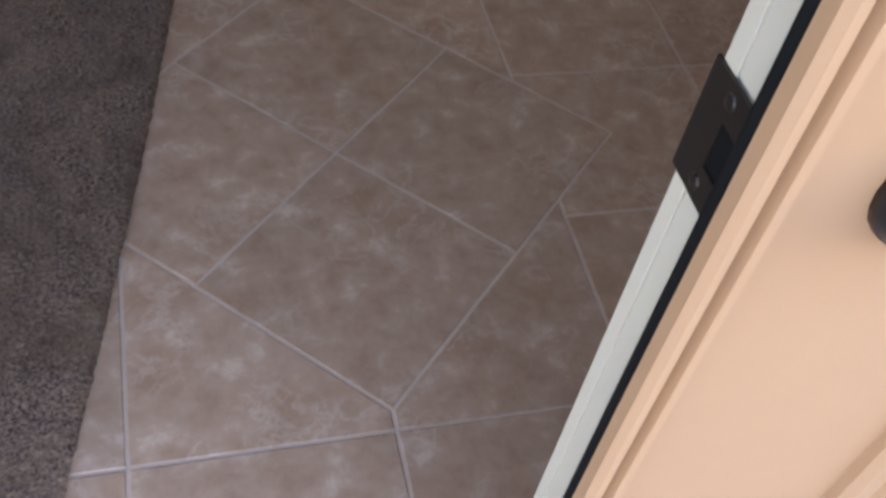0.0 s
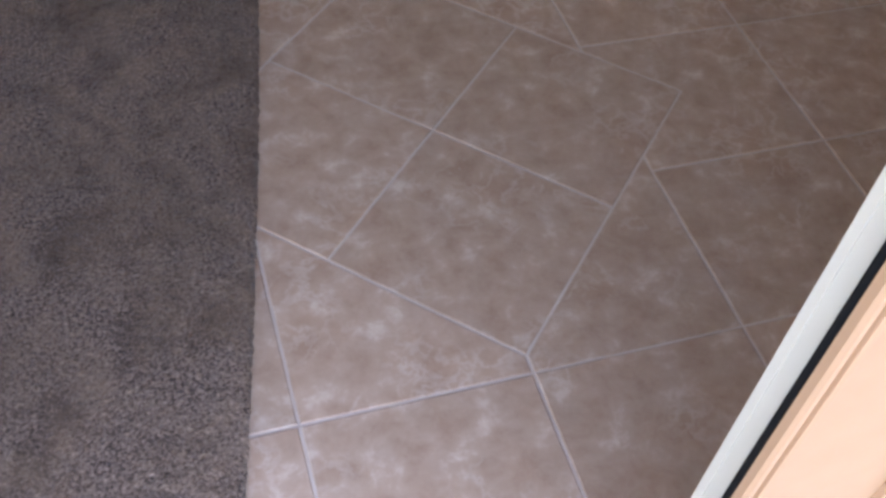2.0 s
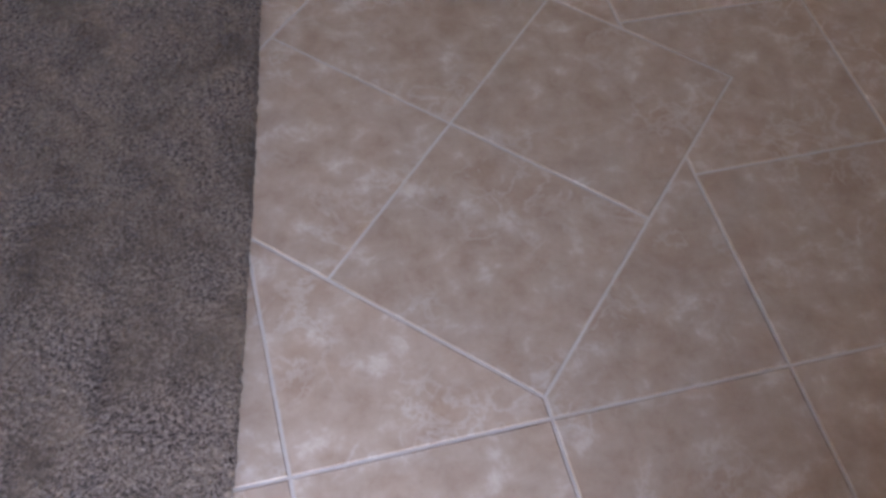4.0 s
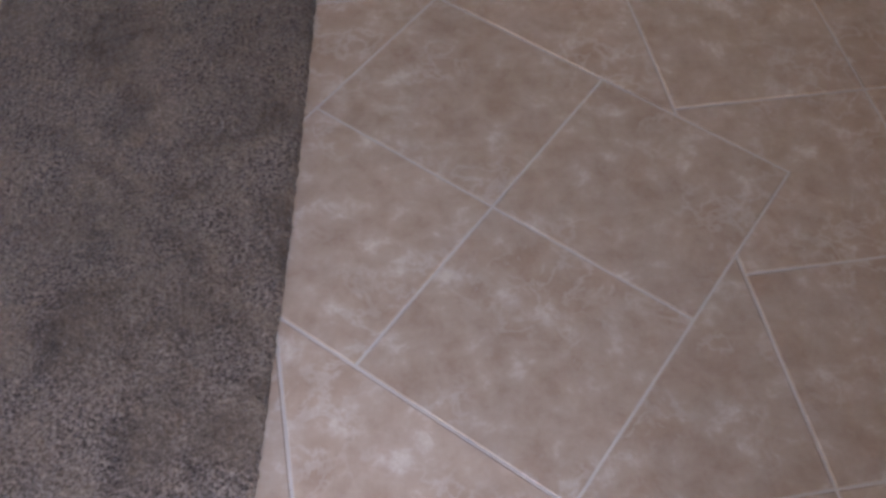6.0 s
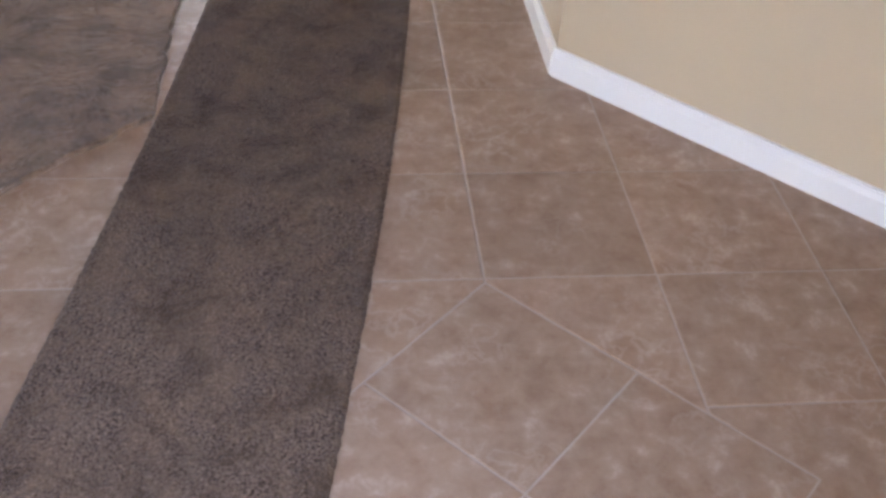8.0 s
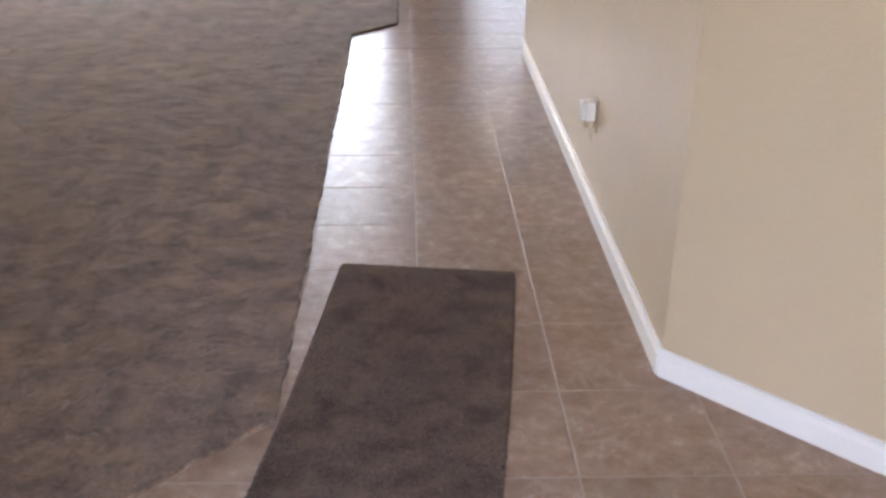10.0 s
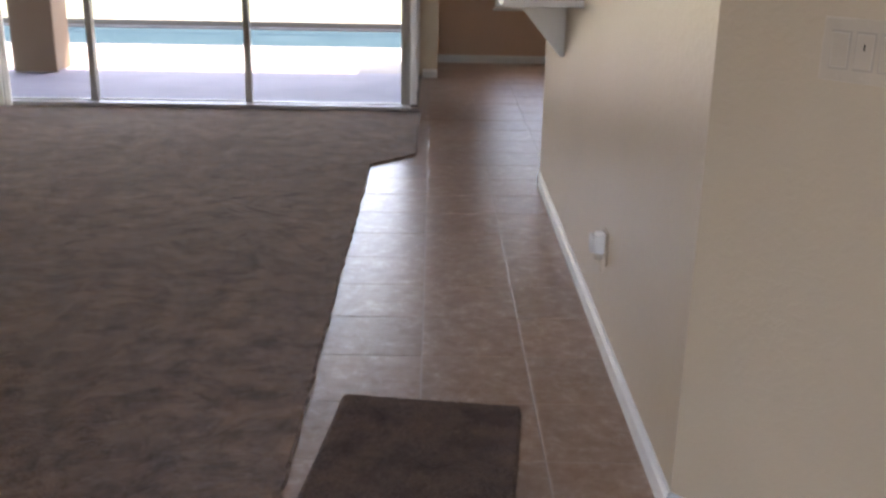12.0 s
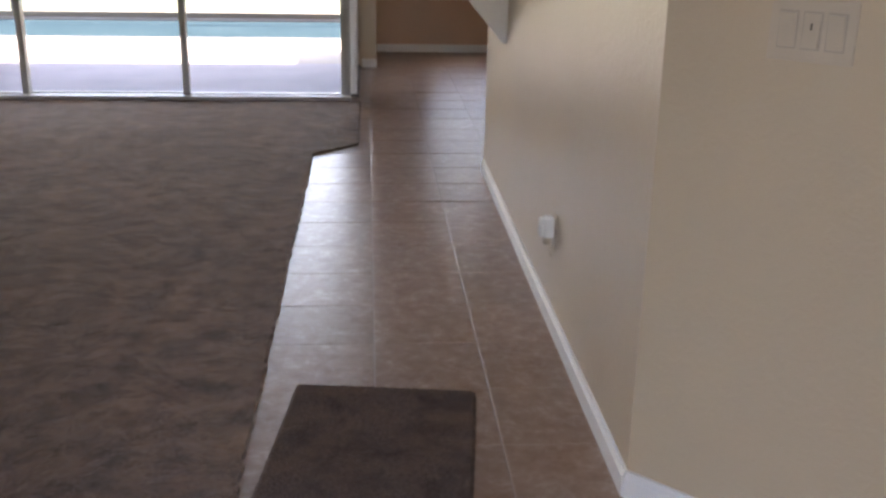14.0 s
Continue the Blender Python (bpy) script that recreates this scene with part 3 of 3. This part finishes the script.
# added slab; its brown stands for the wall mirrored in the glossy top
setting("counter_top", box(WX - 0.300, WX + 0.29, PASS_Y - 0.11, WY1 + 0.01, LEDGE_Z - 0.002, LEDGE_Z + 0.003, 0.001), LEDGE_BROWN, "thin slab coloured as the brown wall's reflection on the ledge")


def corbel(y):
    root = thing("ledge_bracket", "white triangular bracket under the bar ledge", "bracket")
    bm = bmesh.new()
    z1 = LEDGE_Z - 0.031
    pr = [(WX - 0.001, 0.772), (WX - 0.001, z1), (WX - 0.215, z1), (WX - 0.215, z1 - 0.022), (WX - 0.020, 0.772)]
    a = [bm.verts.new((x, y - 0.045, z)) for x, z in pr]
    b = [bm.verts.new((x, y + 0.045, z)) for x, z in pr]
    bm.faces.new(a)
    bm.faces.new(b[::-1])
    for k in range(5):
        bm.faces.new((a[k], b[k], b[(k + 1) % 5], a[(k + 1) % 5]))
    bmesh.ops.bevel(bm, geom=bm.edges[:], offset=0.003, segments=2, affect="EDGES")
    part("bracket_body", bm, TRIM, root)


corbel(3.62)


def on_diagonal(u, z):
    """A pose on the diagonal wall's face: u metres from its corner, x along the wall, y out of it."""
    s = math.sqrt(0.5)
    return pose(WX + u * s, WY0 - u * s, z, 0, 0, 135)


def switches():
    root = thing("light_switch", "almond three-gang light switch plate on the tan wall", "light switch", m=on_diagonal(0.305, 1.132))
    bm = box(-0.0825, 0.0825, 0.0005, 0.006, -0.058, 0.058, 0.003)
    plate = part("switch_plate", bm, ALMOND, root)
    for k in (-1, 0, 1):
        c = k * 0.046
        # flat strip, no real gap: the shade round the rocker is its colour
        part("surround", box(c - 0.0185, c + 0.0185, 0.0058, 0.0066, -0.0355, 0.0355), SHADOWGAP, root, "darker strip painted as shade round the rocker")
        bm = box(c - 0.016, c + 0.016, 0.007, 0.0105, -0.032, 0.032, 0.0015)
        for v in bm.verts:
            if v.co.y > 0.009:
                v.co.y += 0.003 * (1 if k else -1) * v.co.z / 0.032
        rocker = part("rocker", bm, ALMOND, root)
        if k == 0:
            part("indicator", box(c - 0.0015, c + 0.0015, 0.0104, 0.0112, 0.002, 0.014), RUBBER, rocker, "small dark slide")
        for z in (-0.048, 0.048):
            part("screw", lathe(((0, 0.003), (0.0008, 0.0026)), (c, 0.006, z), (0, 1, 0), 10), ALMOND, plate)


switches()


def outlet():
    root = thing("wall_outlet", "white wall outlet with a plug-in freshener", "outlet", m=pose(WX, 2.255, 0.335, 0, 0, 90))
    part("outlet_plate", box(-0.035, 0.035, 0.0005, 0.006, -0.057, 0.057, 0.003), ALMOND, root)
    for z in (-0.02, 0.02):
        part("socket", lathe(((0, 0.0165), (0.0015, 0.016)), (0, 0.006, z), (0, 1, 0), 16), ALMOND, root)
    bm = box(-0.024, 0.024, 0.0075, 0.042, -0.020, 0.048, 0.006)
    plug = part("plug_in", bm, CLEAR, root, "glossy white plug-in freshener", True)
    for x in (-0.013, 0.0, 0.013):
        part("flute", lathe(((-0.030, 0.004), (-0.026, 0.0078), (0.026, 0.0078), (0.030, 0.004)), (x, 0.048, 0.014), (0, 0, 1), 12), CLEAR, plug, "", True)
    part("vial", lathe(((-0.020, 0.010), (-0.016, 0.016), (0.004, 0.016), (0.010, 0.009)), (0.0, 0.026, -0.026), (0, 0, 1), 16), ALMOND, plug, "small amber oil vial", True)
    part("cord", tube([(0.0, 0.02, -0.040), (0.002, 0.016, -0.06), (0.001, 0.010, -0.092)], 0.0022, 6), ALMOND, root)


outlet()


def wall_board():
    root = thing("wall_board", "dark brown board hung on the tan wall", "wall board", m=on_diagonal(0.63, 0.91))
    bm = box(-0.34, 0.0, 0.001, 0.022, 0.0, 0.62, 0.003)
    part("board", bm, BOARD, root)
    part("edge_rail", box(-0.345, 0.005, 0.001, 0.028, -0.012, 0.0, 0.002), BOARD, root)


wall_board()


# ---- nook window ----
def nook_window():
    root = tagged(new("window_1"), "bright window with white blinds in the nook", kind="structure")
    y = FAR_Y + 0.05
    for a, b, c, d in ((WINX0, WINX0 + 0.04, WINZ0, WINZ1), (WINX1 - 0.04, WINX1, WINZ0, WINZ1), (WINX0 + 0.04, WINX1 - 0.04, WINZ0, WINZ0 + 0.04), (WINX0 + 0.04, WINX1 - 0.04, WINZ1 - 0.04, WINZ1)):
        part("window_frame", box(a, b, y, y + 0.05, c, d, 0.003), TRIM, root)
    g = part("pane", box(WINX0 + 0.04, WINX1 - 0.04, y + 0.02, y + 0.026, WINZ0 + 0.04, WINZ1 - 0.04), GLASS, root)
    g.visible_shadow = False
    part("window_sill", box(WINX0 - 0.02, WINX1 + 0.02, FAR_Y - 0.03, FAR_Y + 0.049, WINZ0 - 0.025, WINZ0 - 0.001, 0.004), TRIM, root)


nook_window()


def window_blind():
    root = thing("window_blind", "white slatted blind hanging in the nook window", "blind")
    y = FAR_Y + 0.012
    part("head_rail", box(WINX0 + 0.005, WINX1 - 0.005, y, y + 0.035, WINZ1 - 0.045, WINZ1 - 0.002, 0.003), BLIND, root)
    z = WINZ1 - 0.07
    mesh = None
    while z > WINZ0 + 0.10:
        if mesh is None:
            bm = box(WINX0 + 0.010, WINX1 - 0.010, -0.0225, 0.0225, -0.001, 0.001)
            mesh = mesh_of(bm, "slat", BLIND)
        ob = new("slat", mesh)
        ob.matrix_world = pose(0, y + 0.019, z, 48, 0, 0)
        ob.parent = root
        z -= 0.040
    part("bottom_rail", box(WINX0 + 0.008, WINX1 - 0.008, y + 0.006, y + 0.032, WINZ0 + 0.055, WINZ0 + 0.075, 0.003), BLIND, root)


window_blind()


def side_slider():
    """The patio door in the nook's side, its leaves stacked by the corner."""
    root = tagged(new("door_side_slider"), "white framed patio door beside the nook", kind="structure")
    x0, x1 = -0.50, -0.41
    part("sill_track", box(x0, x1, SLIDE_Y + 0.16, 7.925, 0.0, 0.022, 0.003), BRONZE_ALU, root)
    for y in (SLIDE_Y + 0.165, 7.12, 7.875):
        part("stile", box(x0 + 0.02, x1 - 0.015, y, y + 0.05, 0.023, 2.14, 0.003), TRIM, root)
    for a, b in ((SLIDE_Y + 0.215, 7.12), (7.17, 7.875)):
        part("bottom_rail", box(x0 + 0.03, x1 - 0.03, a, b, 0.023, 0.075, 0.003), ALU, root)
        g = part("pane", box(x0 + 0.042, x0 + 0.048, a, b, 0.075, 2.08), GLASS, root)
        g.visible_shadow = False
    part("head_rail", box(x0, x1, SLIDE_Y + 0.16, 7.925, 2.141, 2.195, 0.003), ALU, root)


side_slider()


# ---- floor tiles ----
GAP, CH = 0.0022, 0.0015


def inset(poly, d):
    """The polygon with each side moved in by d."""
    n, out = len(poly), []
    for i in range(n):
        p, q, r = (Vector(poly[(i + k) % n]) for k in (-1, 0, 1))
        a, b = (q - p).normalized(), (r - q).normalized()
        na, nb = Vector((-a.y, a.x)), Vector((-b.y, b.x))
        k = 1 + na.dot(nb)
        out.append(q + (na + nb) * (d / k))
    return out


def clip(poly, a, b, c):
    """The part of a polygon where a x + b y >= c."""
    out = []
    for p, q in zip(poly, poly[1:] + poly[:1]):
        dp, dq = a * p[0] + b * p[1] - c, a * q[0] + b * q[1] - c
        if dp >= 0:
            out.append(p)
        if (dp >= 0) != (dq >= 0):
            s = dp / (dp - dq)
            out.append((p[0] + s * (q[0] - p[0]), p[1] + s * (q[1] - p[1])))
    return out


def area(poly):
    return 0.5 * sum(p[0] * q[1] - q[0] * p[1] for p, q in zip(poly, poly[1:] + poly[:1]))


def tile_mesh(poly):
    """A tile with eased edges over a polygon about the origin."""
    bm = bmesh.new()
    a, b = inset(poly, GAP), inset(poly, GAP + CH)
    rows = [[bm.verts.new((p[0], p[1], z)) for p in pl] for pl, z in ((a, -0.006), (a, -0.0011), (b, 0.0))]
    n = len(poly)
    for p, q in zip(rows, rows[1:]):
        for k in range(n):
            bm.faces.new((p[k], p[(k + 1) % n], q[(k + 1) % n], q[k]))
    bm.faces.new(rows[-1])
    return mesh_of(bm, "tile", TILE)


floor = bpy.data.objects["floor"]
tile_rng = random.Random(9)


def lay(poly, turn=0.0):
    poly = [p for p, q in zip(poly, poly[-1:] + poly[:-1]) if math.hypot(p[0] - q[0], p[1] - q[1]) > 0.004]
    if len(poly) < 3 or area(poly) < 0.0009:
        return
    c = (sum(p[0] for p in poly) / len(poly), sum(p[1] for p in poly) / len(poly))
    ob = new("tile", tile_mesh([(p[0] - c[0], p[1] - c[1]) for p in poly]))
    ob.location = (c[0], c[1], tile_rng.uniform(-0.0004, 0.0004))
    ob.rotation_euler = (tile_rng.uniform(-0.0012, 0.0012), tile_rng.uniform(-0.0012, 0.0012), 0)
    ob.parent = floor


R = 1.414 * T
PY = 0.3275                     # pitch along the walk
YL = -0.010                     # the grid's middle line


def tiled(i, j):
    """Whether the cell shows tile: the foyer, the walk and the nook."""
    x, y = (i + 0.5) * T, YL + j * PY
    if y < -0.87 - PY / 2 or y > FAR_Y + 0.1 or x < -2.8 or x > 3.9:
        return False
    if x > WX + 0.2 and x + y > WY0 + WX + 0.25 and y < WY1 - 0.2:
        return False
    if x < -0.66 - T / 2 and y - x > 0.975 + 0.657 + T:
        return False
    return not (y < SLIDE_Y and y > 5.2 and x < -0.40 - T / 2) and not (y > SLIDE_Y and x < -0.42)


S = math.sqrt(0.5)
for i in range(-9, 13):
    for j in range(-4, 30):
        if not tiled(i, j):
            continue
        x0, x1 = i * T, (i + 1) * T
        y0, y1 = YL + (j - 0.5) * PY, YL + (j + 0.5) * PY
        cell = [(x0, y0), (x1, y0), (x1, y1), (x0, y1)]
        if i in (1, -2) and j == 0:
            s = 1 if i == 1 else -1
            cell = [(R, 0), (s * T * 1.0 * s, -(R - T)), (T, y0), (2 * T, y0), (2 * T, y1), (T, y1), (T, R - T)]
            cell = cell if s == 1 else [(-p[0], p[1]) for p in cell][::-1]
            lay(cell)
            continue
        if abs(x0 + x1) / 2 < 2 * T and abs(j) < 3:
            sx, sy = (1 if i >= 0 else -1), (1 if j > 0 else -1 if j < 0 else 0)
            if sy == 0:
                for k in (1, -1):
                    lay(clip(cell, sx, k, R))
                continue
            if i in (0, -1) and abs(j) == 1:
                e = sy * (R - T)
                cell = [(x0, e), (x1, e), (x1, y1), (x0, y1)] if sy > 0 else [(x0, y0), (x1, y0), (x1, e), (x0, e)]
            cell = clip(cell, sx, sy, R)
        lay(cell)
# four tiles set square to the diagonals
for a in (0, 1):
    for b in (0, 1):
        q = [(a - 1, b - 1), (a, b - 1), (a, b), (a - 1, b)]
        lay([((u - v) * S * T, (u + v) * S * T) for u, v in q])
